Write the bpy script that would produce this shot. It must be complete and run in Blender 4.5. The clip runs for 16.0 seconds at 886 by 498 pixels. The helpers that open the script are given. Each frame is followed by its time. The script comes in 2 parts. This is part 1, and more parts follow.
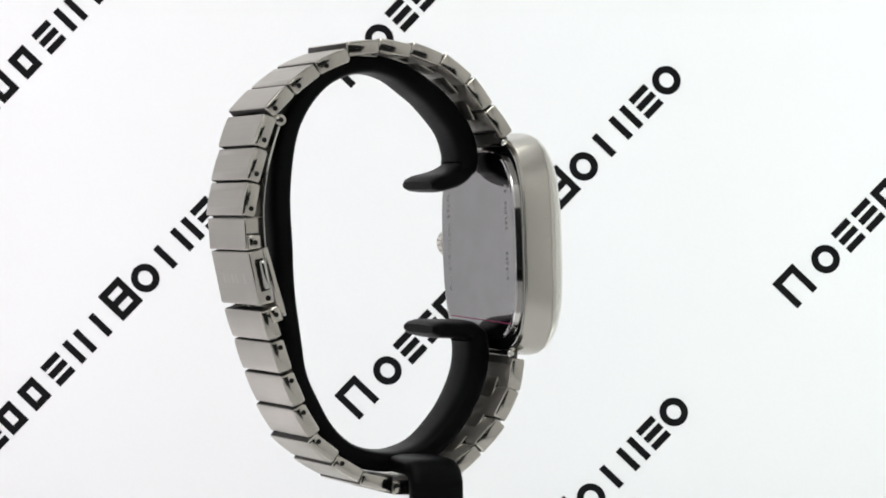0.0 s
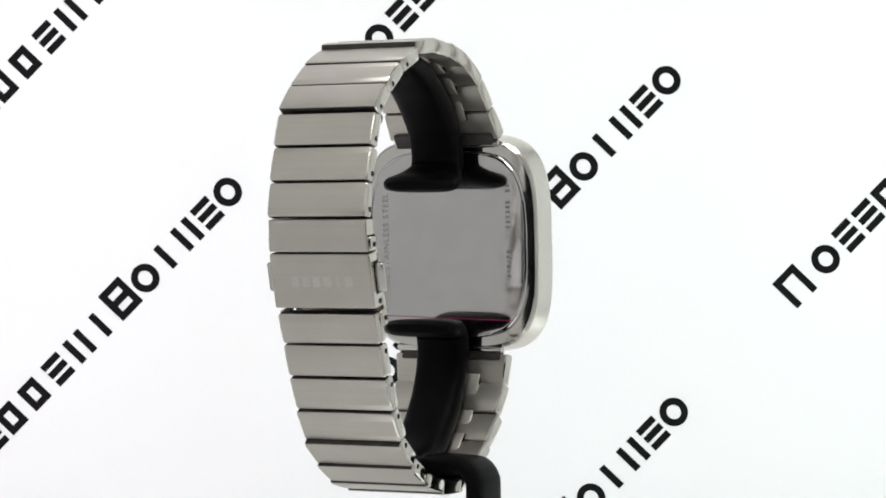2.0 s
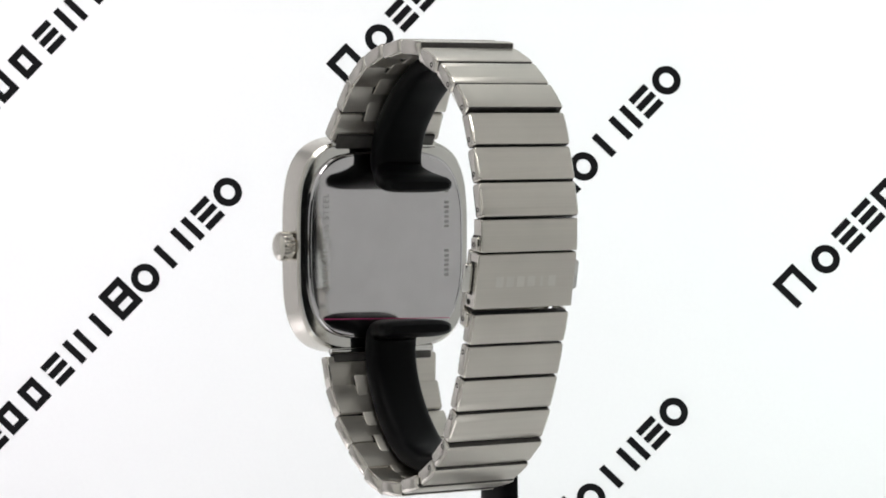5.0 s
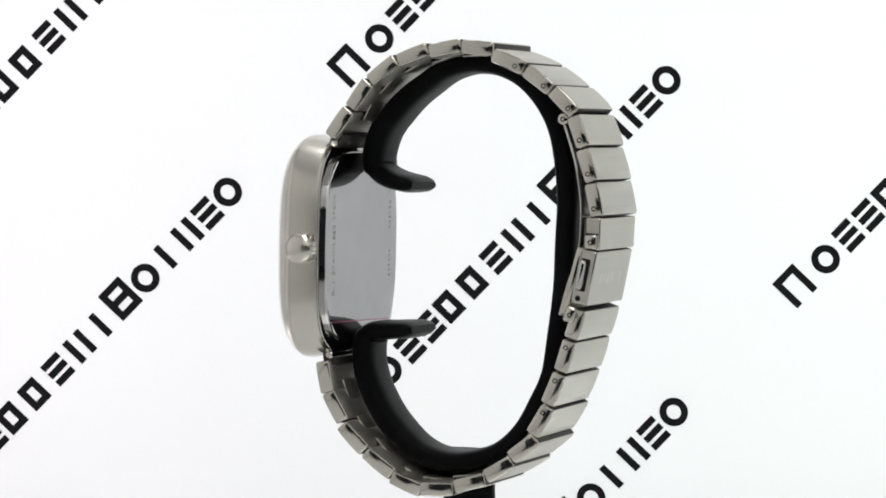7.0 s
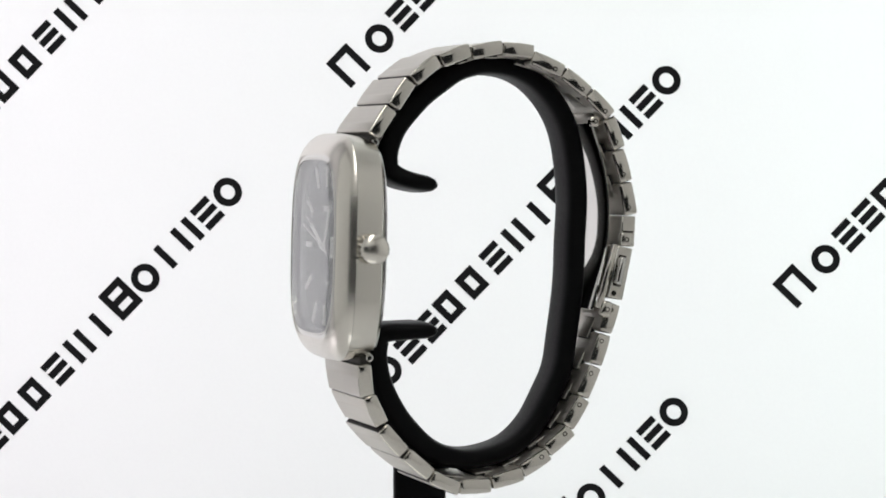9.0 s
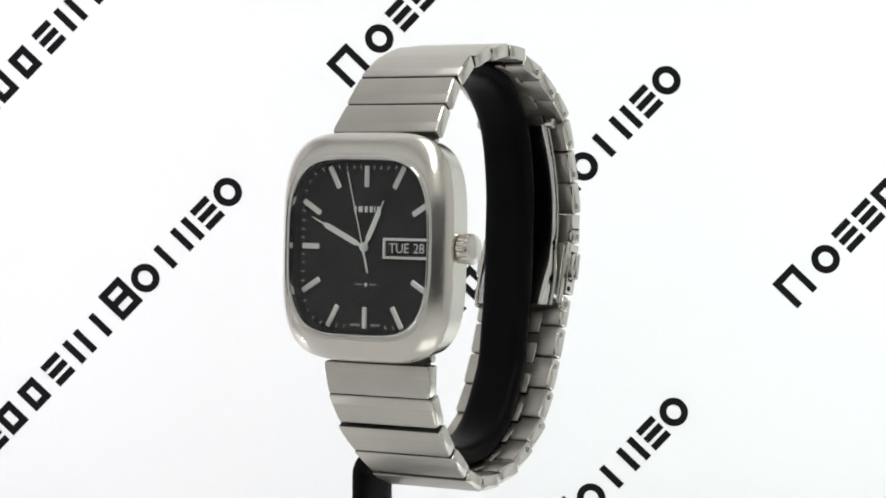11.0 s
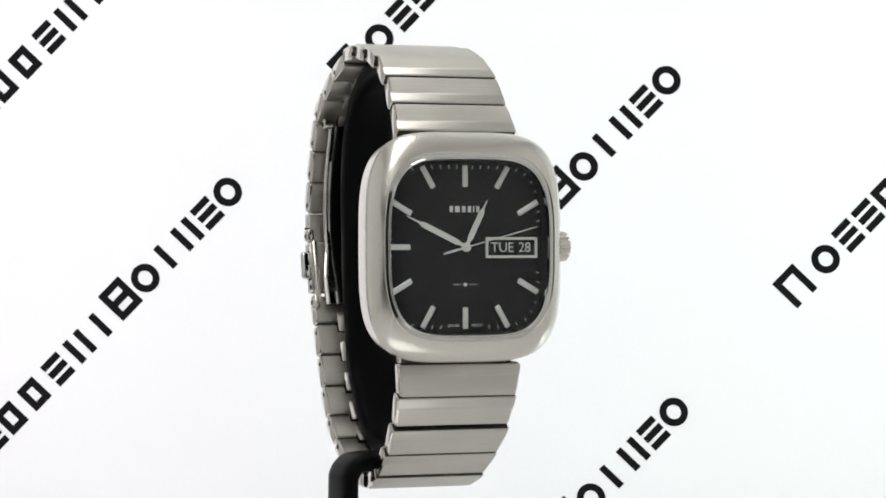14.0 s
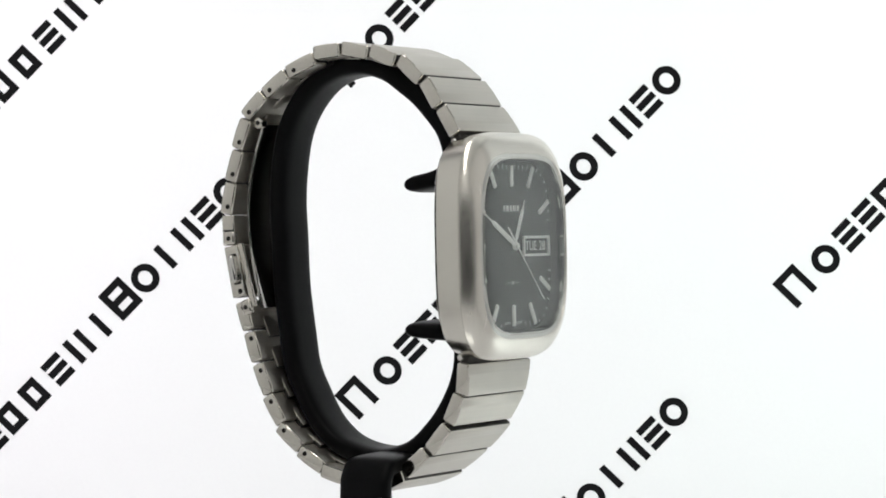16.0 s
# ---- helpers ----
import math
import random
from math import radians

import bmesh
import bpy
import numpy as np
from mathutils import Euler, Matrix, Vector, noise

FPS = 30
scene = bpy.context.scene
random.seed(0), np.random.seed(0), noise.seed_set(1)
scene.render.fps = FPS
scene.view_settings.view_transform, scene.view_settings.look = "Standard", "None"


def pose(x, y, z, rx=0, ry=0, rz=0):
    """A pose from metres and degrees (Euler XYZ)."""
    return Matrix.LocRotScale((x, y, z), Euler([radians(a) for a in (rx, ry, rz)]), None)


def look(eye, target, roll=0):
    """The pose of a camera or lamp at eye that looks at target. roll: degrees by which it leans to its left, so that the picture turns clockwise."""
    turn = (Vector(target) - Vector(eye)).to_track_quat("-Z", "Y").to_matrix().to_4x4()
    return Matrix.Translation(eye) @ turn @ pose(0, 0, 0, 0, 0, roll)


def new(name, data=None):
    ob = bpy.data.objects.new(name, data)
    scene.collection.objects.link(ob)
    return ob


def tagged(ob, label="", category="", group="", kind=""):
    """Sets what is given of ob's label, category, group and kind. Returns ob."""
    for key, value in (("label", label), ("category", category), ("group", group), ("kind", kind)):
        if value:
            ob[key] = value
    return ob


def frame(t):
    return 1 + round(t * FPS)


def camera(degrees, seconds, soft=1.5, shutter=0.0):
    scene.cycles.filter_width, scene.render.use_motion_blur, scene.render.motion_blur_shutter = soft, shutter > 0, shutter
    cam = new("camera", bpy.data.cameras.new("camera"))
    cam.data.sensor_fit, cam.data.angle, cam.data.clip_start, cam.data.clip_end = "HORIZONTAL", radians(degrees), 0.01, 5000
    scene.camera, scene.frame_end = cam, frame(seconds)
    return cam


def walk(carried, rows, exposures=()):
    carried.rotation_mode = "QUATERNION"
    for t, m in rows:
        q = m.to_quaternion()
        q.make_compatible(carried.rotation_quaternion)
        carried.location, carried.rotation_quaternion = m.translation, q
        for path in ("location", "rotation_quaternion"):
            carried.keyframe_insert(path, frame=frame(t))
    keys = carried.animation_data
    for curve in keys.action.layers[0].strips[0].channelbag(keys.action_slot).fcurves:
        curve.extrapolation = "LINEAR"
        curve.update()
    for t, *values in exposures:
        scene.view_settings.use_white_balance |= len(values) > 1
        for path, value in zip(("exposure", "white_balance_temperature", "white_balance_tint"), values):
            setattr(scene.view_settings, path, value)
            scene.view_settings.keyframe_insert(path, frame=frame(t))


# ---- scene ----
# camera: still, a little above the watch, on a long lens
cam = camera(17.67, 16.0, soft=1.8)
STAND_POINT = pose(0.00391, -0.53050, 0.01317, 88.567, 0.152, 0)
walk(cam, [(0, STAND_POINT), (16, STAND_POINT)],
     exposures=[(0, -0.10), (0.6, -0.02), (2.9, -0.02), (3.3, -0.21), (3.6, -0.21), (4.0, -0.02), (7.0, -0.03), (7.4, -0.10), (8.0, -0.14), (8.6, -0.14), (9.1, -0.08), (9.8, -0.02),
                (12.5, -0.02), (12.9, -0.19), (13.1, -0.19), (13.5, -0.02), (16, -0.02)])

# ---- light: a white light tent, open towards the camera, in a dim room ----
world = bpy.data.worlds.new("dim_room")
world.use_nodes = True
scene.world = world
world.node_tree.nodes["Background"].inputs[0].default_value = (0.9, 0.95, 1.0, 1)
world.node_tree.nodes["Background"].inputs[1].default_value = 0.02


def area_lamp(name, eye, target, w, h, watts, colour):
    d = bpy.data.lights.new(name, "AREA")
    d.shape, d.size, d.size_y, d.energy, d.color = "RECTANGLE", w, h, watts, colour
    ob = new(name, d)
    ob.matrix_world = look(eye, target)
    return ob


area_lamp("tent_lamp_top", (0, -0.258, 0.39), (0, -0.257, 0), 0.10, 0.66, 1.04, (1.0, 0.995, 0.965))
area_lamp("tent_lamp_low", (0, -0.085, -0.122), (0, -0.084, 0.3), 0.10, 0.06, 0.015, (0.97, 1.0, 0.985))
# unseen strips added to brighten the backdrop, tinted lilac left and green right
area_lamp("backdrop_fill_left", (-0.20, 0.06, 0.07), (-0.195, 0.35, 0.065), 0.06, 0.42, 0.645, (1.0, 0.942, 1.0))
area_lamp("backdrop_fill_right", (0.20, 0.06, 0.07), (0.195, 0.35, 0.065), 0.06, 0.42, 0.645, (0.90, 1.0, 0.965))


# ---- materials ----
def material(name, colour, rough, metal=0.0, bump=0.0, scale=400.0, stretch=(1, 1, 1), vary=0.08, rvary=0.08, spec=0.5, big=60.0):
    m = bpy.data.materials.new(name)
    m.use_nodes = True
    nt = m.node_tree
    n, l = nt.nodes, nt.links
    b = n["Principled BSDF"]
    b.inputs["Metallic"].default_value = metal
    b.inputs["Specular IOR Level"].default_value = spec
    tc = n.new("ShaderNodeTexCoord")
    mp = n.new("ShaderNodeMapping")
    mp.inputs["Scale"].default_value = stretch
    l.new(tc.outputs["Object"], mp.inputs["Vector"])
    oi = n.new("ShaderNodeObjectInfo")
    l.new(oi.outputs["Random"], mp.inputs["Location"])
    fine = n.new("ShaderNodeTexNoise")
    fine.inputs["Scale"].default_value, fine.inputs["Detail"].default_value = scale, 3
    l.new(mp.outputs["Vector"], fine.inputs["Vector"])
    wide = n.new("ShaderNodeTexNoise")
    wide.inputs["Scale"].default_value, wide.inputs["Detail"].default_value = big, 2
    shift = n.new("ShaderNodeVectorMath")
    l.new(tc.outputs["Object"], shift.inputs[0])
    l.new(oi.outputs["Random"], shift.inputs[1])
    l.new(shift.outputs["Vector"], wide.inputs["Vector"])
    both = n.new("ShaderNodeMath")
    both.operation = "ADD"
    l.new(fine.outputs["Fac"], both.inputs[0])
    l.new(wide.outputs["Fac"], both.inputs[1])
    cr = n.new("ShaderNodeMapRange")
    cr.inputs["From Min"].default_value, cr.inputs["From Max"].default_value = 0.6, 1.4
    cr.inputs["To Min"].default_value, cr.inputs["To Max"].default_value = 1 - vary, 1 + vary
    l.new(both.outputs[0], cr.inputs["Value"])
    mix = n.new("ShaderNodeVectorMath")
    mix.operation = "SCALE"
    mix.inputs[0].default_value = colour
    l.new(cr.outputs["Result"], mix.inputs["Scale"])
    l.new(mix.outputs["Vector"], b.inputs["Base Color"])
    rr = n.new("ShaderNodeMapRange")
    rr.inputs["From Min"].default_value, rr.inputs["From Max"].default_value = 0.6, 1.4
    rr.inputs["To Min"].default_value, rr.inputs["To Max"].default_value = max(0.01, rough - rvary), rough + rvary
    l.new(both.outputs[0], rr.inputs["Value"])
    l.new(rr.outputs["Result"], b.inputs["Roughness"])
    if bump:
        bp = n.new("ShaderNodeBump")
        bp.inputs["Strength"].default_value, bp.inputs["Distance"].default_value = bump, 0.00005
        l.new(fine.outputs["Fac"], bp.inputs["Height"])
        l.new(bp.outputs["Normal"], b.inputs["Normal"])
    return m


STEEL = (0.645, 0.615, 0.565)
BRUSHED = material("brushed_steel", STEEL, 0.41, 1, 0.12, 1500, (0.008, 1.6, 1.6), 0.07, 0.07, 0.5, 130)
BRUSHED_CASE = material("brushed_case_steel", (0.77, 0.735, 0.675), 0.24, 1, 0.035, 1500, (1.6, 0.12, 0.12), 0.04, 0.05)
POLISHED = material("polished_steel", (0.66, 0.65, 0.62), 0.06, 1, 0.0, 300, (1, 1, 1), 0.03, 0.03)
CASE_SIDE = material("satin_polished_case_steel", (0.74, 0.71, 0.65), 0.22, 1, 0.0, 700, (1, 1, 1), 0.03, 0.04)
SATIN = material("satin_steel", (0.65, 0.62, 0.565), 0.11, 1, 0.03, 900, (0.5, 2, 2), 0.05, 0.04)
# steel painted nearly black, standing in for the shade between links
GAP_SHADE = material("gap_shaded_steel", (0.10, 0.095, 0.09), 0.6, 1, 0.1, 700, (1, 1, 1), 0.3, 0.1)
FILMED_BACK = material("film_covered_polished_steel", (0.62, 0.605, 0.615), 0.07, 1, 0.03, 260, (1, 1, 1), 0.05, 0.03, 0.5, 110)
# near-black fill painted as the shade inside holes, slots and gaps
HOLE_SHADE = material("painted_recess_shade", (0.012, 0.011, 0.01), 0.6, 0, 0, 400, (1, 1, 1), 0.2, 0.05, 0.2)
RUBBER = material("black_plastic", (0.004, 0.004, 0.0045), 0.42, 0, 0.1, 1500, (1, 1, 1), 0.15, 0.08, 0.07)
DIAL_BLACK = material("black_dial_lacquer", (0.014, 0.013, 0.0142), 0.38, 0, 0.0, 300, (1, 1, 1), 0.03, 0.01, 0.08)
INNER_BLACK = material("black_inner_ring", (0.012, 0.012, 0.013), 0.3, 0, 0.0, 300, (1, 1, 1), 0.05, 0.03, 0.3)
DIAL_PRINT = material("white_print", (0.82, 0.82, 0.80), 0.5)
LUME = material("pale_lume", (0.88, 0.88, 0.84), 0.6, 0, 0.1, 3000)
MARKER = material("silver_marker", (0.90, 0.89, 0.86), 0.42, 0.5, 0.0, 500)
RED_LINE = material("magenta_film_edge", (0.45, 0.02, 0.14), 0.4)
FAINT = material("faintly_etched_steel", (0.68, 0.66, 0.615), 0.42, 1)
ETCH = material("etched_grey", (0.40, 0.40, 0.39), 0.5, 0.8)
PAPER = material("white_matt_paper", (0.86, 0.86, 0.865), 0.85, 0, 0.05, 900, (1, 1, 1), 0.012, 0.05, 0.2, 12)
CLOTH = material("white_tent_fabric", (0.80, 0.80, 0.79), 0.9, 0, 0.2, 1200, (1, 1, 1), 0.03, 0.05, 0.2, 9)
FLOOR_CLOTH = material("white_floor_fabric", (0.74, 0.74, 0.74), 0.9, 0, 0.2, 1200, (1, 1, 1), 0.03, 0.05, 0.2, 9)
# shaded copies of the tent fabric, greyed to dim reflections in the steel
DIMMED_CLOTH = material("dimmed_tent_fabric", (0.40, 0.40, 0.40), 0.9, 0, 0.2, 1200, (1, 1, 1), 0.03, 0.05, 0.2, 9)
HALF_DIMMED_CLOTH = material("half_dimmed_tent_fabric", (0.55, 0.55, 0.55), 0.9, 0, 0.2, 1200, (1, 1, 1), 0.03, 0.05, 0.2, 9)
DARK_TABLE = material("dark_table_top", (0.02, 0.02, 0.022), 0.6, 0, 0.05, 200)
INK = material("black_print_ink", (0.008, 0.008, 0.0085), 0.7, 0, 0.0, 300, (1, 1, 1), 0.1, 0.05, 0.05)


def glass_material():
    """Thin clear glass: see-through, with a mirror gloss that grows at grazing angles."""
    m = bpy.data.materials.new("mineral_glass")
    m.use_nodes = True
    n, l = m.node_tree.nodes, m.node_tree.links
    n.remove(n["Principled BSDF"])
    clear = n.new("ShaderNodeBsdfTransparent")
    clear.inputs["Color"].default_value = (0.98, 0.99, 0.985, 1)
    gloss = n.new("ShaderNodeBsdfGlossy")
    gloss.inputs["Roughness"].default_value = 0.005
    lw = n.new("ShaderNodeLayerWeight")
    lw.inputs["Blend"].default_value = 0.5
    power = n.new("ShaderNodeMath")
    power.operation, power.inputs[1].default_value = "POWER", 3.6
    l.new(lw.outputs["Facing"], power.inputs[0])
    fr = n.new("ShaderNodeMapRange")
    fr.inputs["To Min"].default_value, fr.inputs["To Max"].default_value = 0.02, 1.0
    l.new(power.outputs[0], fr.inputs["Value"])
    mix = n.new("ShaderNodeMixShader")
    l.new(fr.outputs["Result"], mix.inputs["Fac"])
    l.new(clear.outputs["BSDF"], mix.inputs[1])
    l.new(gloss.outputs["BSDF"], mix.inputs[2])
    l.new(mix.outputs["Shader"], n["Material Output"].inputs["Surface"])
    return m


GLASS = glass_material()

# ---- builders: lengths in millimetres ----
MM = 0.001


def part(name, bm, mat, parent=None, label="", at=None, smooth=True, angle=35, crisp=False):
    bmesh.ops.recalc_face_normals(bm, faces=bm.faces)
    bmesh.ops.scale(bm, vec=(MM, MM, MM), verts=bm.verts)
    me = bpy.data.meshes.new(name)
    if smooth:
        for f in bm.faces:
            f.smooth = True
        if crisp:
            for f in sorted(bm.faces, key=lambda f: -f.calc_area())[:6]:
                f.smooth = False
        for e in bm.edges:
            if len(e.link_faces) == 2 and e.calc_face_angle(0) > radians(angle):
                e.smooth = False
    bm.to_mesh(me)
    bm.free()
    me.materials.append(mat)
    return put(name, me, parent, label, at)


def put(name, me, parent=None, label="", at=None):
    ob = new(name, me)
    if parent:
        ob.parent = parent
    if at is not None:
        ob.matrix_basis = at
    if label:
        tagged(ob, label)
    return ob


def mm(x, y, z, rx=0, ry=0, rz=0):
    return pose(x * MM, y * MM, z * MM, rx, ry, rz)


def block(sx, sy, sz, bevel=0.0, segments=2, centre=(0, 0, 0), bm=None):
    tmp = bmesh.new()
    bmesh.ops.create_cube(tmp, size=1)
    bmesh.ops.scale(tmp, vec=(sx, sy, sz), verts=tmp.verts)
    if bevel:
        bmesh.ops.bevel(tmp, geom=tmp.edges[:], offset=bevel, segments=segments, affect="EDGES", profile=0.5)
    bmesh.ops.translate(tmp, vec=centre, verts=tmp.verts)
    return merge(bm, tmp)


def merge(bm, tmp):
    if bm is None:
        return tmp
    me = bpy.data.meshes.new("tmp")
    tmp.to_mesh(me)
    tmp.free()
    bm.from_mesh(me)
    bpy.data.meshes.remove(me)
    return bm


def cushion(a, b, n, count=128):
    """A cushion outline in x and z: a superellipse with one exponent, or two (sides, top and bottom)."""
    q, p = n if isinstance(n, tuple) else (n, n)
    pts = []
    for i in range(count):
        t = 2 * math.pi * i / count
        c, s = math.cos(t), math.sin(t)
        pts.append((a * math.copysign(abs(c) ** (2 / q), c), b * math.copysign(abs(s) ** (2 / p), s)))
    return pts


def loft(rings, cap_first=False, cap_last=False, count=128):
    """Skin over cushion outlines (half width, half height, depth, exponent)."""
    bm = bmesh.new()
    rows = [[bm.verts.new((x, y, z)) for x, z in cushion(a, b, n, count)] for a, b, y, n in rings]
    for r, q in zip(rows, rows[1:]):
        for i in range(count):
            j = (i + 1) % count
            bm.faces.new((r[i], r[j], q[j], q[i]))
    if cap_first:
        bm.faces.new(rows[0])
    if cap_last:
        bm.faces.new(rows[-1])
    return bm


def lathe_x(profile, count=32, teeth=0, depth=0.0):
    """Solid of revolution round the x axis from (x, radius) pairs; teeth make flutes."""
    bm = bmesh.new()
    rows = []
    for x, r in profile:
        row = []
        for i in range(count):
            t = 2 * math.pi * i / count
            rr = r - (depth if teeth and r > 2.7 and i % (count // teeth) >= (count // teeth) // 2 else 0)
            row.append(bm.verts.new((x, rr * math.cos(t), rr * math.sin(t))))
        rows.append(row)
    for r, q in zip(rows, rows[1:]):
        for i in range(count):
            j = (i + 1) % count
            bm.faces.new((r[i], r[j], q[j], q[i]))
    bm.faces.new(rows[0])
    bm.faces.new(rows[-1])
    return bm


def spline(points, steps=6):
    out = []
    for i in range(len(points) - 1):
        p0, p1, p2, p3 = (points[max(0, min(len(points) - 1, i + k))] for k in (-1, 0, 1, 2))
        for s in range(steps):
            t = s / steps
            out.append(tuple(0.5 * (2 * b + (c - a) * t + (2 * a - 5 * b + 4 * c - d) * t * t + (3 * b - a - 3 * c + d) * t ** 3)
                             for a, b, c, d in zip(p0, p1, p2, p3)))
    out.append(tuple(points[-1]))
    return out


def strap(path, ends=True):
    """A strip with rounded edges swept along (y, z, half width, half thickness) rows."""
    bm = bmesh.new()
    rows = []
    for i, (y, z, hw, ht) in enumerate(path):
        a, b = path[max(0, i - 1)], path[min(len(path) - 1, i + 1)]
        ty, tz = b[0] - a[0], b[1] - a[1]
        k = math.hypot(ty, tz) or 1
        ny, nz = -tz / k, ty / k
        row = []
        for x, h in cushion(hw, ht, 3.6, 32):
            row.append(bm.verts.new((x, y + ny * h, z + nz * h)))
        rows.append(row)
    c = len(rows[0])
    for r, q in zip(rows, rows[1:]):
        for i in range(c):
            j = (i + 1) % c
            bm.faces.new((r[i], r[j], q[j], q[i]))
    if ends:
        bm.faces.new(rows[0])
        bm.faces.new(rows[-1])
    return bm


def writing(name, text, size, mat, parent, at, spread=1.0):
    c = bpy.data.curves.new(name, "FONT")
    c.body, c.size, c.align_x, c.align_y, c.extrude, c.space_character = text, size * MM, "CENTER", "CENTER", 0.00001, spread
    tmp = bpy.data.objects.new(name, c)
    scene.collection.objects.link(tmp)
    me = bpy.data.meshes.new_from_object(tmp.evaluated_get(bpy.context.evaluated_depsgraph_get()))
    bpy.data.objects.remove(tmp)
    me.materials.clear()
    me.materials.append(mat)
    return put(name, me, parent, "", at)


# ---- the light tent ----
def slab(name, size, centre, mat, label, rot=(0, 0, 0)):
    ob = part(name, block(*size), mat, smooth=False, at=mm(*centre, *rot))
    return tagged(ob, label, "", "", "structure")


floor = slab("floor", (610, 945, 8), (0, -123.5, -129), FLOOR_CLOTH, "white fabric floor of the light tent")
ground = slab("ground", (1700, 1700, 30), (0, -350, -149), DARK_TABLE, "dark table top under the light tent")
wall_left = slab("wall_left", (8, 520, 530), (-309, -230, 135), CLOTH, "white fabric side of the light tent")
# unseen rear side panels, toned darker than the front to shape reflections
wall_left_back = slab("wall_left_back", (8, 323, 530), (-309, 191.5, 135), DIMMED_CLOTH, "unseen tent side toned grey to dim its reflection in the steel")
wall_right = slab("wall_right", (8, 520, 530), (309, -230, 135), CLOTH, "white fabric side of the light tent")
wall_right_back = slab("wall_right_back", (8, 323, 530), (309, 191.5, 135), HALF_DIMMED_CLOTH, "unseen tent side toned pale grey to dim its reflection in the steel")
wall_left_front = slab("wall_left_front", (8, 106, 290), (-309, -543, 255), CLOTH, "white fabric side of the light tent")
wall_right_front = slab("wall_right_front", (8, 106, 290), (309, -543, 255), CLOTH, "white fabric side of the light tent")
wall_front = slab("wall_front", (626, 8, 290), (0, -600, 255), CLOTH, "white fabric front flap over the low opening")
ceiling = slab("ceiling", (626, 953, 8), (0, -123.5, 404), CLOTH, "white fabric top of the light tent")
backdrop = slab("backdrop", (610, 8, 670), (0, 356.4, 63.9), PAPER, "white paper backdrop with slanted black print in rows")


def ring_shape(bm, x, z, rx, rz, stroke, count=32):
    o, i = [], []
    for k in range(count):
        t = 2 * math.pi * k / count
        o.append(bm.verts.new((x + rx * math.cos(t), 0, z + rz * math.sin(t))))
        i.append(bm.verts.new((x + (rx - stroke) * math.cos(t), 0, z + (rz - stroke) * math.sin(t))))
    for k in range(count):
        j = (k + 1) % count
        bm.faces.new((o[k], o[j], i[j], i[k]))


def bar_shape(bm, x0, z0, x1, z1):
    bm.faces.new([bm.verts.new((x, 0, z)) for x, z in ((x0, z0), (x1, z0), (x1, z1), (x0, z1))])


def print_row():
    """One row of the print: fifteen plain marks (frames, rings, bars, stripes) on a common base line."""
    bm = bmesh.new()
    kinds = "FRSSFFSBTGRTBSR"
    places = (0, 72, 130, 180, 229, 288, 349, 405, 458, 516, 573, 625, 681, 732, 784)
    u = 0.1751
    w = 2.2
    for i, (k, s) in enumerate(zip(kinds, places)):
        x = s * u
        h = 10.9 if i in (0, 9) else 8.7
        hw = 4.5 if i in (0, 9) else 3.45
        if k in "FG":
            bar_shape(bm, x - hw, 0, x - hw + w, h)
            bar_shape(bm, x + hw - w, 0, x + hw, h)
            bar_shape(bm, x - hw + w, h - w, x + hw - w, h)
            if k == "G" or i > 1:
                bar_shape(bm, x - hw + w, 0, x + hw - w, w)
            if k == "G":
                bar_shape(bm, x - hw + w, h / 2 - w / 2, x + hw - w, h / 2 + w / 2)
        elif k == "R":
            ring_shape(bm, x, h / 2, 4.35, h / 2 + 0.2, w)
        elif k == "S":
            for z in (0, (h - w) / 2, h - w):
                bar_shape(bm, x - hw, z, x + hw, z + w)
        elif k == "B":
            bar_shape(bm, x - hw, 0, x - hw + w, h)
            bar_shape(bm, x + hw - w, 0, x + hw, h)
        elif k == "T":
            bar_shape(bm, x - w / 2, 0, x + w / 2, h)
    bmesh.ops.translate(bm, vec=(0, 0, -5.4), verts=bm.verts)
    bmesh.ops.solidify(bm, geom=bm.faces[:], thickness=0.2)
    return bm


row_mesh = None
for i in range(-3, 3):
    for j in range(-4, 6):
        x = -23.0 + 135.9 * i - 2.2 * j
        z = -53.8 + 34.2 * i + 102.8 * j
        if not (-235 < x < 185 and -245 < z < 285):
            continue
        m = mm(x, -4.15, z - 65, 0, -46.0, 0)
        if row_mesh is None:
            row_mesh = part("printed_row", print_row(), INK, backdrop, "slanted row of black printed marks", m, smooth=False)
        else:
            put("printed_row", row_mesh.data, backdrop, "slanted row of black printed marks", m)

# ---- the wristwatch: origin on the turning axis, dial towards -y ----
watch = new("wristwatch")
tagged(watch, "steel cushion-shaped wristwatch with black dial on a black stand", "wristwatch")
LEAN = pose(0, 0, 0, 0, 0.57, 0)
DIAL = mm(0.90, -18.5, 0.65, -1.5, 0.57, 0)

N = (4.2, 3.1)
M = (4.3, 3.75)
case = part("case", loft([(17.0, 18.0, 5.6, N), (18.2, 19.65, 5.6, M), (18.5, 20.0, 5.25, M), (18.8, 20.45, 2.8, M), (18.94, 20.75, 0.75, M),
                          (18.96, 20.77, 0.5, M), (15.8, 16.4, 0.5, N), (15.8, 16.4, 5.5, N), (17.0, 18.0, 5.6, N)]), CASE_SIDE, watch, "satin-polished steel case side", DIAL, angle=18)
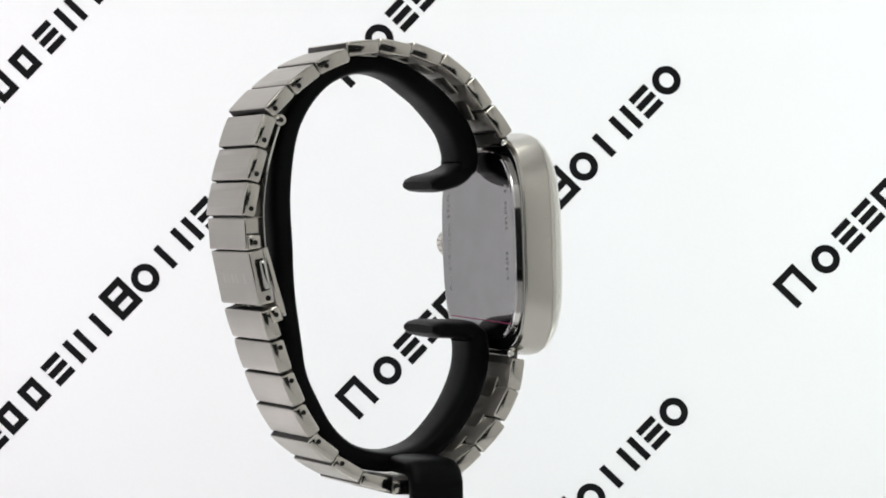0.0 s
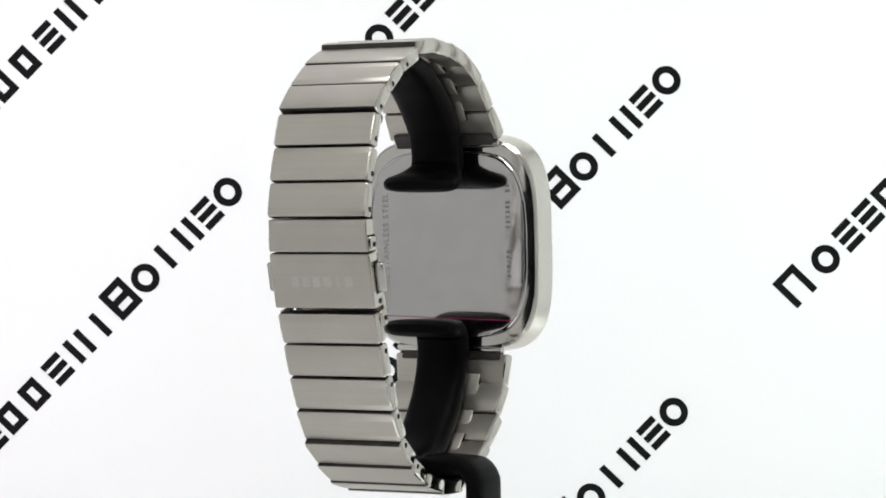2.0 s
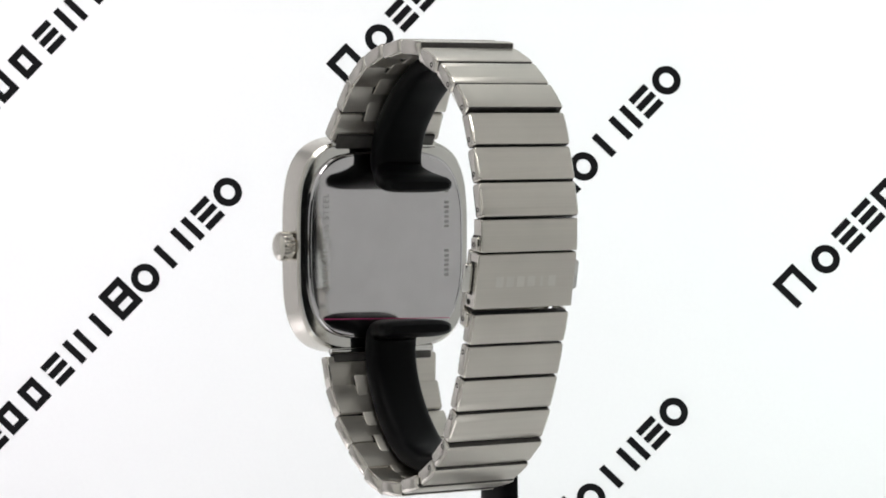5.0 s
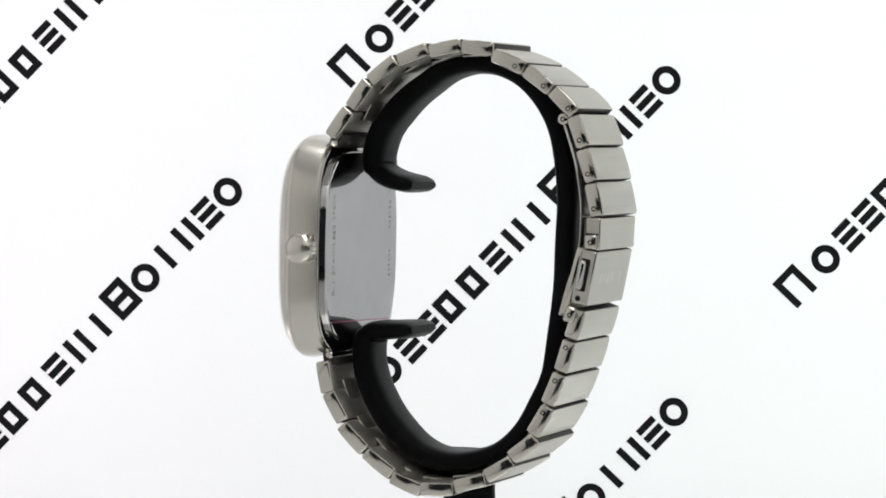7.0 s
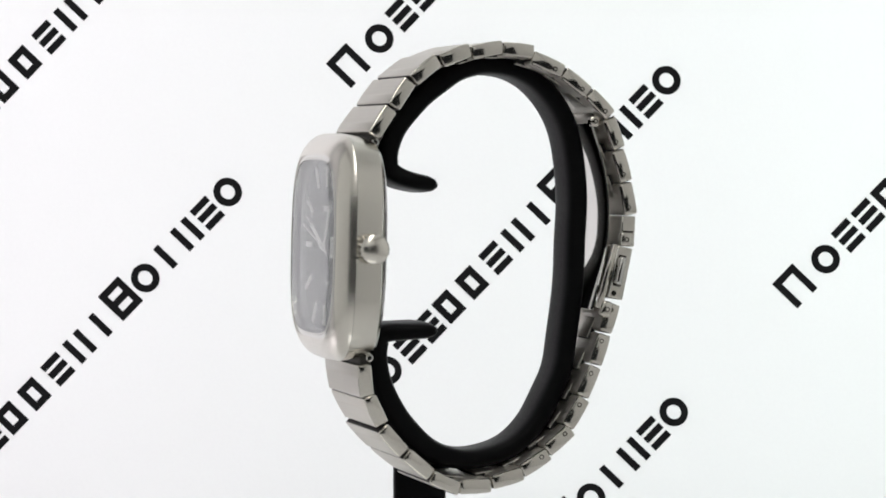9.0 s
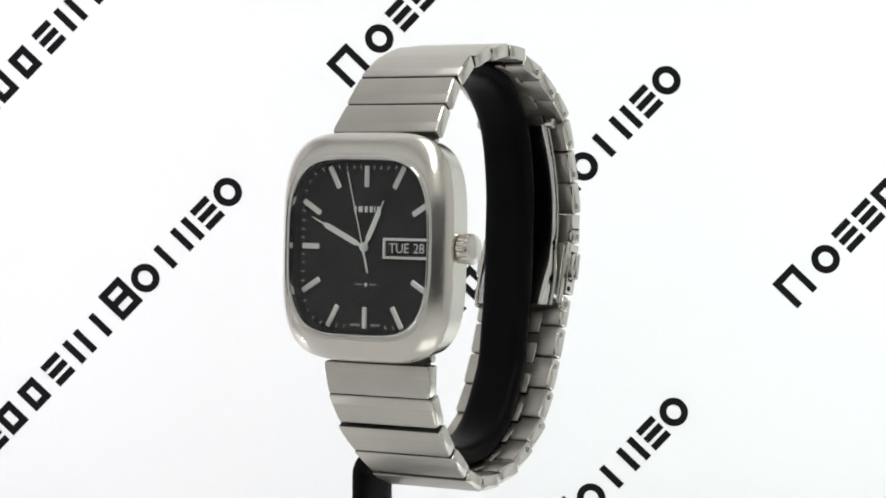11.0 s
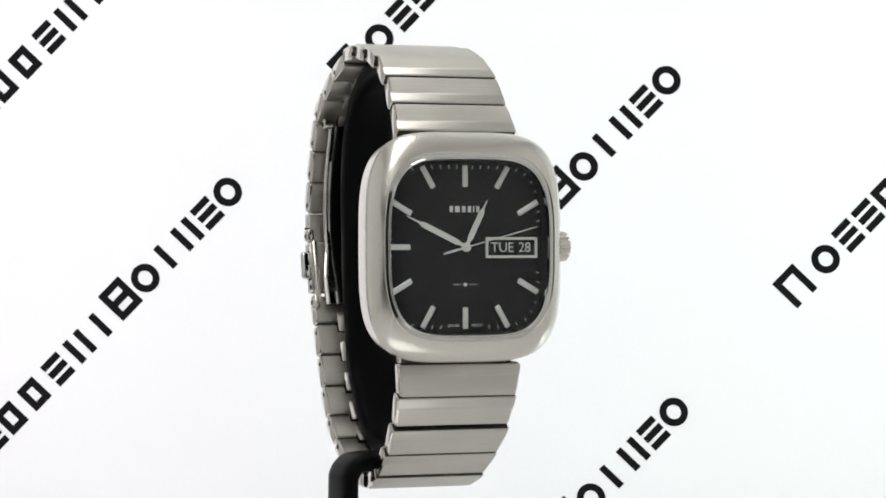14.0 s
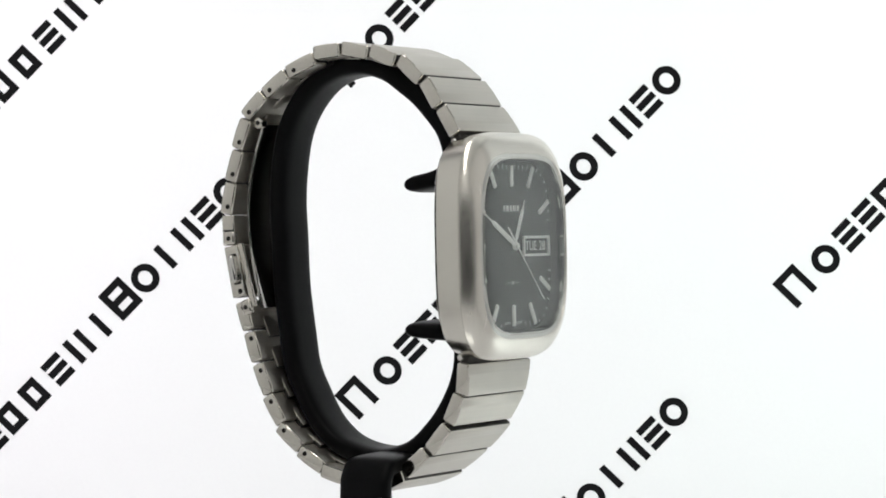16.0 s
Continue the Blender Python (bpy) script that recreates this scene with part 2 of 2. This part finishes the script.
part("bezel", loft([(15.8, 16.4, 0.45, N), (18.96, 20.77, 0.45, M), (18.91, 20.68, 0.15, M), (18.7, 20.38, -0.45, M), (18.2, 19.7, -1.2, M), (17.55, 18.85, -1.9, M),
                    (16.95, 17.75, -2.45, M), (16.55, 17.0, -2.75, N), (16.36, 16.8, -2.66, N), (15.8, 16.4, -1.5, N), (15.8, 16.4, 0.45, N)]),
     BRUSHED_CASE, case, "brushed steel bezel with rounded slope", smooth=True)
part("crystal_rim", loft([(16.35, 16.79, -2.0, N), (16.35, 16.79, -2.6, N), (15.78, 16.2, -2.72, N), (15.66, 16.08, -2.86, N), (15.52, 15.94, -2.9, N), (15.4, 15.82, -2.84, N),
                          (15.36, 15.78, -2.6, N), (15.36, 15.78, -2.0, N), (16.35, 16.79, -2.0, N)]), POLISHED, case, "polished groove and raised rim round the glass", angle=25)
part("inner_ring", loft([(15.36, 15.78, -2.0, N), (15.15, 15.6, -0.05, N), (15.5, 16.0, -0.05, N), (15.7, 16.1, -2.0, N)]), INNER_BLACK, case, "black inner ring sloping to the dial")
glass = part("crystal", loft([(15.35, 15.77, -2.05, N), (15.35, 15.77, -2.78, N), (14.7, 15.1, -2.95, N), (13.2, 13.6, -3.08, (3.6, 2.8)), (9.5, 9.9, -3.2, 2.8), (5, 5, -3.26, 2.5), (0.5, 0.5, -3.28, 2)], True, True),
             GLASS, case, "clear slightly domed watch glass")
glass.visible_shadow = False
part("back_flange", loft([(16.6, 17.6, 5.62, N), (18.0, 19.42, 5.62, M), (18.2, 19.64, 5.7, M), (18.05, 19.48, 5.86, M), (17.95, 19.36, 5.9, M), (16.6, 17.6, 5.9, N), (16.6, 17.6, 5.62, N)]),
     POLISHED, case, "mirror-polished flat flange round the case back", angle=12)
part("caseback", loft([(16.75, 17.7, 5.6, N), (16.75, 17.7, 6.4, N), (16.67, 17.6, 6.6, N), (16.5, 17.42, 6.74, N), (16.3, 17.2, 6.79, N), (16.18, 17.06, 6.75, N), (16.0, 16.85, 6.75, N)], True, True),
     FILMED_BACK, case, "mirror-polished steel case back", angle=5)
dial = part("dial", loft([(15.4, 16.05, 0.4, N), (15.4, 16.05, 0.0, N)], True, True), DIAL_BLACK, watch, "black lacquered dial", DIAL)

crown = part("crown", lathe_x([(18.6, 1.6), (19.1, 1.6), (19.12, 2.55), (19.4, 2.75), (20.95, 2.75), (21.25, 2.62), (21.5, 2.35), (21.72, 1.95), (21.88, 1.45), (21.98, 0.9), (22.02, 0.35)], 72, 18, 0.28), BRUSHED_CASE, watch,
             "fluted steel crown", DIAL @ mm(0, 3.3, 0.1))

# hour markers, minute ticks and print
for h in range(12):
    if h == 3:
        continue
    t = radians(30 * h)
    c, s = abs(math.cos(t)), abs(math.sin(t))
    outer = min(14.75 / c if c > 0.01 else 99, 14.5 / s if s > 0.01 else 99)
    if h % 3:
        outer -= 0.25
    length = 3.9 if h % 3 == 0 else 4.5
    part("hour_marker", block(1.05, 0.4, length, 0.15, 1, (0, -0.2, outer - length / 2)), MARKER, dial, at=mm(0, 0, 0, 0, 30 * h, 0))
    part("lume_strip", block(0.5, 0.04, length - 0.6, 0, 1, (0, -0.41, outer - length / 2)), LUME, dial, at=mm(0, 0, 0, 0, 30 * h, 0), smooth=False)
tick = None
for k in range(60):
    if k % 5 == 0 or 13 <= k <= 17 or k in (28, 29, 31, 32):
        continue
    t = radians(6 * k)
    c, s = abs(math.cos(t)), abs(math.sin(t))
    r = ((c / 14.75) ** 5 + (s / 14.75) ** 5) ** -0.2
    m = mm(0, -0.03, 0, 0, 6 * k, 0) @ mm(0, 0, r - 0.35)
    if tick is None:
        tick = part("minute_tick", block(0.14, 0.04, 0.7), DIAL_PRINT, dial, at=m, smooth=False)
    else:
        put("minute_tick", tick.data, dial, "", m)
for k, w in enumerate((0.62, 0.9, 0.65, 0.65, 0.25, 0.62)):
    x = (-2.3, -1.35, -0.35, 0.55, 1.2, 1.85)[k] * 1.25 + 0.25
    part("maker_mark", block(w, 0.04, 1.1), DIAL_PRINT, dial, at=mm(x, -0.03, 6.85), smooth=False)
for x in (-1.6, 1.7):
    part("dial_line", block(1.55, 0.04, 0.1), DIAL_PRINT, dial, at=mm(x, -0.03, -6.75), smooth=False)
part("dial_diamond", block(0.5, 0.04, 0.5), DIAL_PRINT, dial, at=mm(0.05, -0.03, -6.75) @ Matrix.Diagonal((1.6, 1, 0.8, 1)) @ pose(0, 0, 0, 0, 45, 0), smooth=False)
UP = pose(0, 0, 0, 90, 0, 0)
writing("dial_text", "JAPAN", 0.75, DIAL_PRINT, dial, mm(-2.25, -0.03, -14.15) @ UP)
writing("dial_text", "MOVT", 0.75, DIAL_PRINT, dial, mm(2.4, -0.03, -14.15) @ UP)
frame_bm = None
for size, c in (((10.2, 0.5, 0.5), (9.05, -0.25, 1.55)), ((10.2, 0.5, 0.5), (9.05, -0.25, -1.75)), ((0.5, 0.5, 2.8), (4.2, -0.25, -0.1)), ((0.5, 0.5, 2.8), (13.9, -0.25, -0.1))):
    frame_bm = block(*size, 0.1, 1, c, frame_bm)
part("date_window_frame", frame_bm, MARKER, dial, "silver frame of the day and date window")
part("date_disc", block(9.2, 0.05, 2.8, 0, 1, (9.05, -0.03, -0.1)), DIAL_BLACK, dial, smooth=False)
writing("day_text", "TUE", 2.5, DIAL_PRINT, dial, mm(7.35, -0.08, -0.12) @ UP)
writing("date_text", "28", 2.5, DIAL_PRINT, dial, mm(11.75, -0.08, -0.12) @ UP)


def hand_bm(width, start, shoulder, tip, needle):
    """Baton hand with a shouldered body and a needle tip, pointing up."""
    bm = bmesh.new()
    half = [(0.32, 0.5), (0.32, start), (width / 2, start + 0.5), (width / 2, shoulder), (needle, shoulder + 0.8), (needle * 0.6, tip)]
    outline = [(-x, z) for x, z in half] + [(x, z) for x, z in reversed(half)]
    f = bm.faces.new([bm.verts.new((x, 0, z)) for x, z in outline])
    ext = bmesh.ops.extrude_face_region(bm, geom=[f])
    bmesh.ops.translate(bm, vec=(0, -0.14, 0), verts=[g for g in ext["geom"] if isinstance(g, bmesh.types.BMVert)])
    hub = lathe_x([(0, 0.85), (0.14, 0.85)], 32)
    bmesh.ops.rotate(hub, cent=(0, 0, 0), matrix=Matrix.Rotation(radians(-90), 3, "Z"), verts=hub.verts)
    return merge(bm, hub)


hour_hand = part("hour_hand", hand_bm(1.05, 1.3, 7.0, 9.4, 0.16), MARKER, watch, "silver hour hand with pale lume", DIAL)
part("lume_strip", block(0.55, 0.05, 4.9, 0, 1, (0, -0.16, 4.5)), LUME, hour_hand, smooth=False)
minute_hand = part("minute_hand", hand_bm(1.05, 1.5, 9.3, 12.9, 0.16), MARKER, watch, "silver minute hand with pale lume", DIAL)
part("lume_strip", block(0.55, 0.05, 6.8, 0, 1, (0, -0.16, 5.7)), LUME, minute_hand, smooth=False)
sec = block(0.2, 0.1, 14.2, 0, 1, (0, -0.05, 7.1))
sec = block(0.4, 0.1, 3.9, 0, 1, (0, -0.05, -2.3), sec)
sec = block(0.26, 0.1, 1.0, 0, 1, (0, -0.05, -4.3), sec)
hub = lathe_x([(-0.05, 0.5), (0.25, 0.5), (0.3, 0.35)], 32)
bmesh.ops.rotate(hub, cent=(0, 0, 0), matrix=Matrix.Rotation(radians(-90), 3, "Z"), verts=hub.verts)
second_hand = part("second_hand", merge(sec, hub), MARKER, watch, "thin silver second hand with counterweight", DIAL)

# case back: film edge and etched writing
part("film_edge", block(27.5, 0.03, 0.16), RED_LINE, case, "thin magenta line across the case back", mm(0, 6.76, -14.0, 0, -1.5, 0), smooth=False)
BACK = pose(0, 0, 0, 90, 0, 180)
writing("etched_text", "ALL STAINLESS STEEL", 1.75, ETCH, case, mm(13.1, 6.77, 0.5) @ BACK @ pose(0, 0, 0, 0, 0, 90), 1.15)
for first, count in ((11.0, 2), (7.9, 6), (-1.4, 6)):
    for k in range(count):
        part("etched_bar", block(0.95, 0.03, 0.5), ETCH, case, at=mm(-13.0, 6.76, first - 0.92 * k), smooth=False)

# ---- the bracelet: outer-face centre (y, z), slope, length and width of every link ----
LINKS = (
    (-12.3, 24.2, 55, 5.9, 23.0), (-8.5, 29.3, 55, 5.7, 22.25), (-3.6, 34.0, 38, 5.6, 21.75), (2.6, 36.9, 20, 5.7, 21.4), (9.0, 38.0, 10, 6.0, 20.8),
    (15.5, 38.0, -5, 5.8, 20.4), (21.7, 35.4, -23, 6.0, 20.0), (27.6, 31.9, -37, 5.8, 19.8), (32.5, 27.8, -45, 5.5, 19.8), (35.6, 21.9, -70, 5.6, 19.8),
    (37.2, 15.8, -73, 5.8, 19.8), (38.5, 9.5, -79, 5.8, 19.8), (34.8, -13.4, -108, 5.5, 19.8), (32.9, -19.2, -108, 5.8, 19.8),
    (30.6, -25.3, -114, 5.8, 19.8), (28.0, -31.2, -122, 5.6, 19.8), (24.4, -36.6, -141, 5.6, 19.8), (19.5, -40.7, -149, 5.6, 19.8))
LINKS_LOWER = ((13.6, -43.5, -166, 5.7, 20.4), (7.0, -44.8, -179, 5.7, 20.8), (0.6, -43.9, 157, 5.6, 21.4), (-5.0, -40.1, 141, 5.7, 22.0),
               (-10.1, -35.4, 132, 5.6, 22.6), (-13.7, -29.5, 117, 5.6, 22.95), (-15.8, -23.6, 97, 5.6, 23.35))
THICK = 2.7
hole = None


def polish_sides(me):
    """Brushed outer face, polished sides, end faces darkened as painted gap shade."""
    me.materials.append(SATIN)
    me.materials.append(GAP_SHADE)
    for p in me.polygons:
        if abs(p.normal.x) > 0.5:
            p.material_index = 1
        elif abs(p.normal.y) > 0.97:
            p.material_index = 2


def link_bm(width, length, thick, r=0.42, sag=0.1):
    """Link body: softly crowned outer face, rounded ends, chamfered sides; x across, z outwards."""
    h, flat = length / 2, length / 2 - r
    half = [(flat * k / 4, -sag * (k / 4) ** 2) for k in range(5)]
    half += [(h - 0.45 * r, -sag - 0.12 * r), (h - 0.12 * r, -sag - 0.45 * r), (h, -sag - r), (h, -thick + 0.5), (h - 0.15, -thick + 0.15), (h - 0.5, -thick)]
    outline = [(-y, z) for y, z in reversed(half[1:])] + half
    bm = bmesh.new()
    rings = []
    for x, cut in ((-width / 2, 0.34), (-width / 2 + 0.1, 0.14), (-width / 2 + 0.34, 0), (width / 2 - 0.34, 0), (width / 2 - 0.1, 0.14), (width / 2, 0.34)):
        ky, kz = 1 - 2 * cut / length, 1 - 2 * cut / thick
        rings.append([bm.verts.new((x, y * ky, (z + thick / 2) * kz - thick / 2)) for y, z in outline])
    count = len(outline)
    for a, b in zip(rings, rings[1:]):
        for k in range(count):
            j = (k + 1) % count
            bm.faces.new((a[k], a[j], b[j], b[k]))
    bm.faces.new(rings[0])
    bm.faces.new(rings[-1])
    return bm


def link_at(y, z, slope, depth=0.0):
    """Frame of a link: x across, y along the bracelet, z outwards."""
    t = radians(slope)
    along, out = Vector((0, math.cos(t), math.sin(t))), Vector((0, -math.sin(t), math.cos(t)))
    across = along.cross(out)
    m = Matrix((across, along, out)).transposed().to_4x4()
    m.translation = (Vector((1.0 - 0.0187 * y, y, z)) + out * depth) * MM
    return LEAN @ m


ALL_LINKS = LINKS + LINKS_LOWER


def link_end(i, sign):
    y, z, slope, length, _ = ALL_LINKS[i]
    t = radians(slope)
    return Vector((y + sign * math.cos(t) * length / 2, z + sign * math.sin(t) * length / 2))


for i, (y, z, slope, length, width) in enumerate(ALL_LINKS):
    m = link_at(y, z, slope)
    gaps = [(link_end(a, 1) - link_end(a + 1, -1)).length for a in (i - 1, i) if 0 <= a < 24 and a != 11]
    length += min(0.75, max(0.0, min(gaps) - 0.42))
    bm = link_bm(width, length, THICK)
    taper = -0.009 if i < 6 else 0.009 if i > 18 else 0
    for v in bm.verts:
        v.co.x *= 1 + taper * v.co.y
    link = part("link", bm, BRUSHED, watch, at=m, angle=30)
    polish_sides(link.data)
    way = -1 if i <= 11 else 1
    if 0 < i < 24:
        # near-black plate behind the tongue paints the shade of its gap
        part("tongue_slot", block(width * 0.56 + 0.4, 5.5, 0.8, 0.1, 1), HOLE_SHADE, link, "near-black plate painted as the shaded gap round the tongue", mm(0, way * 2.0, -THICK + 0.45, way * -7, 0, 0))
        part("tongue", block(width * 0.56, 5.3, 1.2, 0.2, 2), BRUSHED, link, at=mm(0, way * 2.0, -THICK + 0.42, way * -7, 0, 0))
    if 6 <= i <= 17:
        for side in (-1, 1):
            at = mm(side * (width / 2 - 0.02), -1.55 if i > 11 else 1.55, -THICK * 0.62)
            if hole is None:
                hole = part("pin_hole", lathe_x([(-0.06, 0.46), (0.05, 0.46), (0.06, 0.3), (-0.02, 0.25)], 18), HOLE_SHADE, link, at=at)
            else:
                put("pin_hole", hole.data, link, "", at)

# the folding clasp
end_link = part("clasp_end_link", block(19.8, 5.7, THICK, 0.26, 3, (0, 0, -THICK / 2)), BRUSHED, watch, "brushed clasp end link", link_at(38.4, 3.1, -93), crisp=True)
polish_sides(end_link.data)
for side in (-1, 1):
    part("hinge_knuckle", block(1.5, 2.6, 2.4, 0.45, 3), SATIN, end_link, at=mm(side * 9.65, 1.45, -1.7))
    # dark strip painted as the shaded gap beside the knuckle
    part("knuckle_gap", block(1.6, 0.3, 2.2), HOLE_SHADE, end_link, at=mm(side * 9.3, 0.05, -1.5), smooth=False)
    put("pin_hole", hole.data, end_link, "", mm(side * 10.4, 1.55, -1.7))
clasp = part("clasp", block(20.2, 9.8, 3.0, 0.28, 3, (0, 0, -1.5)), BRUSHED, watch, "brushed steel folding clasp cover with faint mark", link_at(36.9, -4.9, -102), crisp=True)
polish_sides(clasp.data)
for side in (-1, 1):
    # dark plate on the clasp side paints the shade of the button slot
    part("button_recess", block(0.12, 5.9, 1.6, 0.05, 1), HOLE_SHADE, clasp, "near-black plate painted as the shaded slot round the push button", mm(side * 10.08, -0.4, -1.75))
    part("push_button", block(2.6, 5.3, 1.3, 0.55, 4), POLISHED, clasp, "polished oblong push button", mm(side * 10.5, -0.4, -1.95))
    part("pin_hole", lathe_x([(-0.06, 0.5), (0.06, 0.5), (0.08, 0.3)], 18), HOLE_SHADE, clasp, at=mm(side * 10.1, 3.9, -2.0))
    part("side_rim", block(0.3, 9.2, 0.35, 0.12, 2), POLISHED, clasp, "thin bright lip along the clasp side", mm(side * 10.05, 0, -2.9))
for k in range(6):
    part("maker_mark", block(1.5 if k != 1 else 0.5, 1.9, 0.03), FAINT, clasp, at=mm(-5.4 + k * 2.15, 0.1, 0.005), smooth=False)
blade = [(30.6, 23.4, 7.7, 0.45), (32.9, 16.0, 7.7, 0.45), (34.0, 9.0, 7.7, 0.45), (33.9, 3.0, 7.7, 0.45), (33.3, -1.0, 7.7, 0.5), (31.9, -6.0, 8.6, 0.7), (30.3, -11.5, 8.6, 0.7)]
part("fold_blade", strap(spline(blade)), POLISHED, watch, "thin polished folding blade inside the clasp", mm(0.4, 0, 0))
for side in (-1, 1):
    knuckle = part("blade_hinge", lathe_x([(-0.9, 0.75), (-0.75, 1.0), (0.75, 1.0), (0.9, 0.75)], 24), SATIN, watch, "round hinge knuckle of the folding blade", mm(0.4 + side * 7.9, 31.0, 23.6))
    put("pin_hole", hole.data, knuckle, "", mm(side * 0.9, 0, 0))
    part("blade_cheek", block(0.9, 12.4, 1.3, 0.3, 2), SATIN, watch, at=link_at(33.0, -5.2, -106) @ mm(side * 9.5, 0, 0))
    lower = part("lower_knuckle", block(1.4, 3.0, 2.2, 0.6, 3), SATIN, watch, at=link_at(33.9, -12.3, -108) @ mm(side * 9.75, -0.6, -1.5))
    put("pin_hole", hole.data, lower, "", mm(side * 0.7, 0, 0.1))
for z0, y0, s in ((19.6, -13.2, 55), (-19.4, -14.4, 97)):
    part("spring_bar", lathe_x([(-11.2, 0.45), (-11, 0.7), (11, 0.7), (11.2, 0.45)], 20), POLISHED, watch, at=mm(1.2, y0 + 0.8, z0))

# end pieces take the same painted shade, so their gap reads dark
for y0, z0, s0 in ((-12.2, 20.4, 55), (-14.2, -19.9, 97)):
    part("end_piece", block(21.0, 3.2, 2.0, 0.3, 2), GAP_SHADE, watch, "steel end piece with painted gap shade between case and bracelet", LEAN @ mm(1.2, y0, z0, s0, 0, 0))

# ---- the stand: springy black cuff with flared lips, side arm and post ----
stand = new("watch_stand")
tagged(stand, "black plastic watch stand with open cuff and bent post", "watch stand")
CUFF = ((0.5, 11.7), (-4.7, 12.8), (-7.6, 14.4), (-8.5, 16.4), (-8.0, 19.4), (-6.7, 22.4), (-4.3, 25.4), (-1.4, 28.2), (1.9, 30.5), (5.9, 32.9),
        (10.6, 34.2), (15.4, 33.9), (19.1, 32.6), (22.2, 30.5), (25.2, 27.1), (27.5, 22.8), (28.8, 17.4), (29.5, 9.5), (29.1, 1.1), (28.7, -7.3),
        (27.4, -16.8), (26.4, -22.7), (24.2, -27.6), (20.9, -33.2), (16.3, -37.2), (10.5, -39.0), (5.2, -39.0), (-0.1, -37.2), (-4.8, -33.1), (-8.2, -28.1),
        (-10.2, -23.0), (-10.6, -18.2), (-9.3, -15.6), (-5.3, -15.1), (0.4, -14.9))
rows = []
smooth_path = spline(CUFF, 5)
for i, (y, z) in enumerate(smooth_path):
    e = min(i, len(smooth_path) - 1 - i)
    ht, hw = 1.95 + 0.35 * min(1.0, max(0.0, (6 - y) / 10)), 5.0
    y += ht - 1.95
    if e < 12:
        k = 1 - e / 12
        ht = 1.6 + 0.35 * (1 - k)
        hw = 5.0 + 2.7 * (k * k * (3 - 2 * k))
    if e == 0:
        ht, hw = 0.75, 6.4
    elif e == 1:
        ht, hw = 1.35, 7.3
    rows.append((y, z, hw, ht))
part("cuff", strap(rows), RUBBER, stand, "springy open cuff of black plastic with flared lips", mm(0.75, 0, 0, 0, 0, 1.8))
arm = [(0.0, -39.4), (-6.0, -39.5), (-11.0, -39.6), (-12.9, -40.1), (-14.2, -41.8), (-14.5, -44.5), (-14.5, -60.0), (-14.5, -90.0), (-14.5, -125.0)]
arm_bm = strap([(x, z, 5.1, 1.75) for x, z in spline(arm, 6)])
bmesh.ops.rotate(arm_bm, cent=(0, 0, 0), matrix=Matrix.Rotation(radians(-90), 3, "Z"), verts=arm_bm.verts)
for v in arm_bm.verts:
    v.co.y += 3.6
part("post", arm_bm, RUBBER, stand, "flat black arm bent down into a post")


# ---- what moves: watch and stand turn together, the pointers run ----
def motions():
    drift = {0.0: -1.3, 0.5: -0.6, 1.0: 0.2, 1.5: -0.1, 2.0: -0.7, 2.5: -0.69, 3.0: -0.34, 3.5: 0.35, 4.0: 0.42, 6.5: 0.05, 7.0: -0.17, 7.5: -0.03, 8.0: 0.1, 8.5: 0.0,
             9.0: 0.4, 11.5: 0.45, 12.0: -0.18, 12.5: -0.92, 13.0: -0.57, 13.5: 0.05, 14.0: 0.37, 14.5: -0.04, 15.0: -0.6, 15.5: 0.17, 16.0: 0.23}
    times = [0.5 * k for k in range(33)]
    turn = [(t, pose(0, 0, 0, 0, 0, 19.0583 * (t - 12.95) + 1.777 + drift.get(t, 0))) for t in times]
    walk(watch, turn)
    walk(stand, turn)
    walk(hour_hand, [(t, DIAL @ mm(0, -0.55, 0, 0, 26.2 + (t - 12.5) * 0.04, 0)) for t in (0, 16)])
    walk(minute_hand, [(t, DIAL @ mm(0, -0.85, 0, 0, 295 + (t - 12.5) * 0.5, 0)) for t in (0, 16)])
    walk(second_hand, [(t, DIAL @ mm(0, -1.15, 0, 0, 30 + (t - 12.5) * 30, 0)) for t in times])


motions()
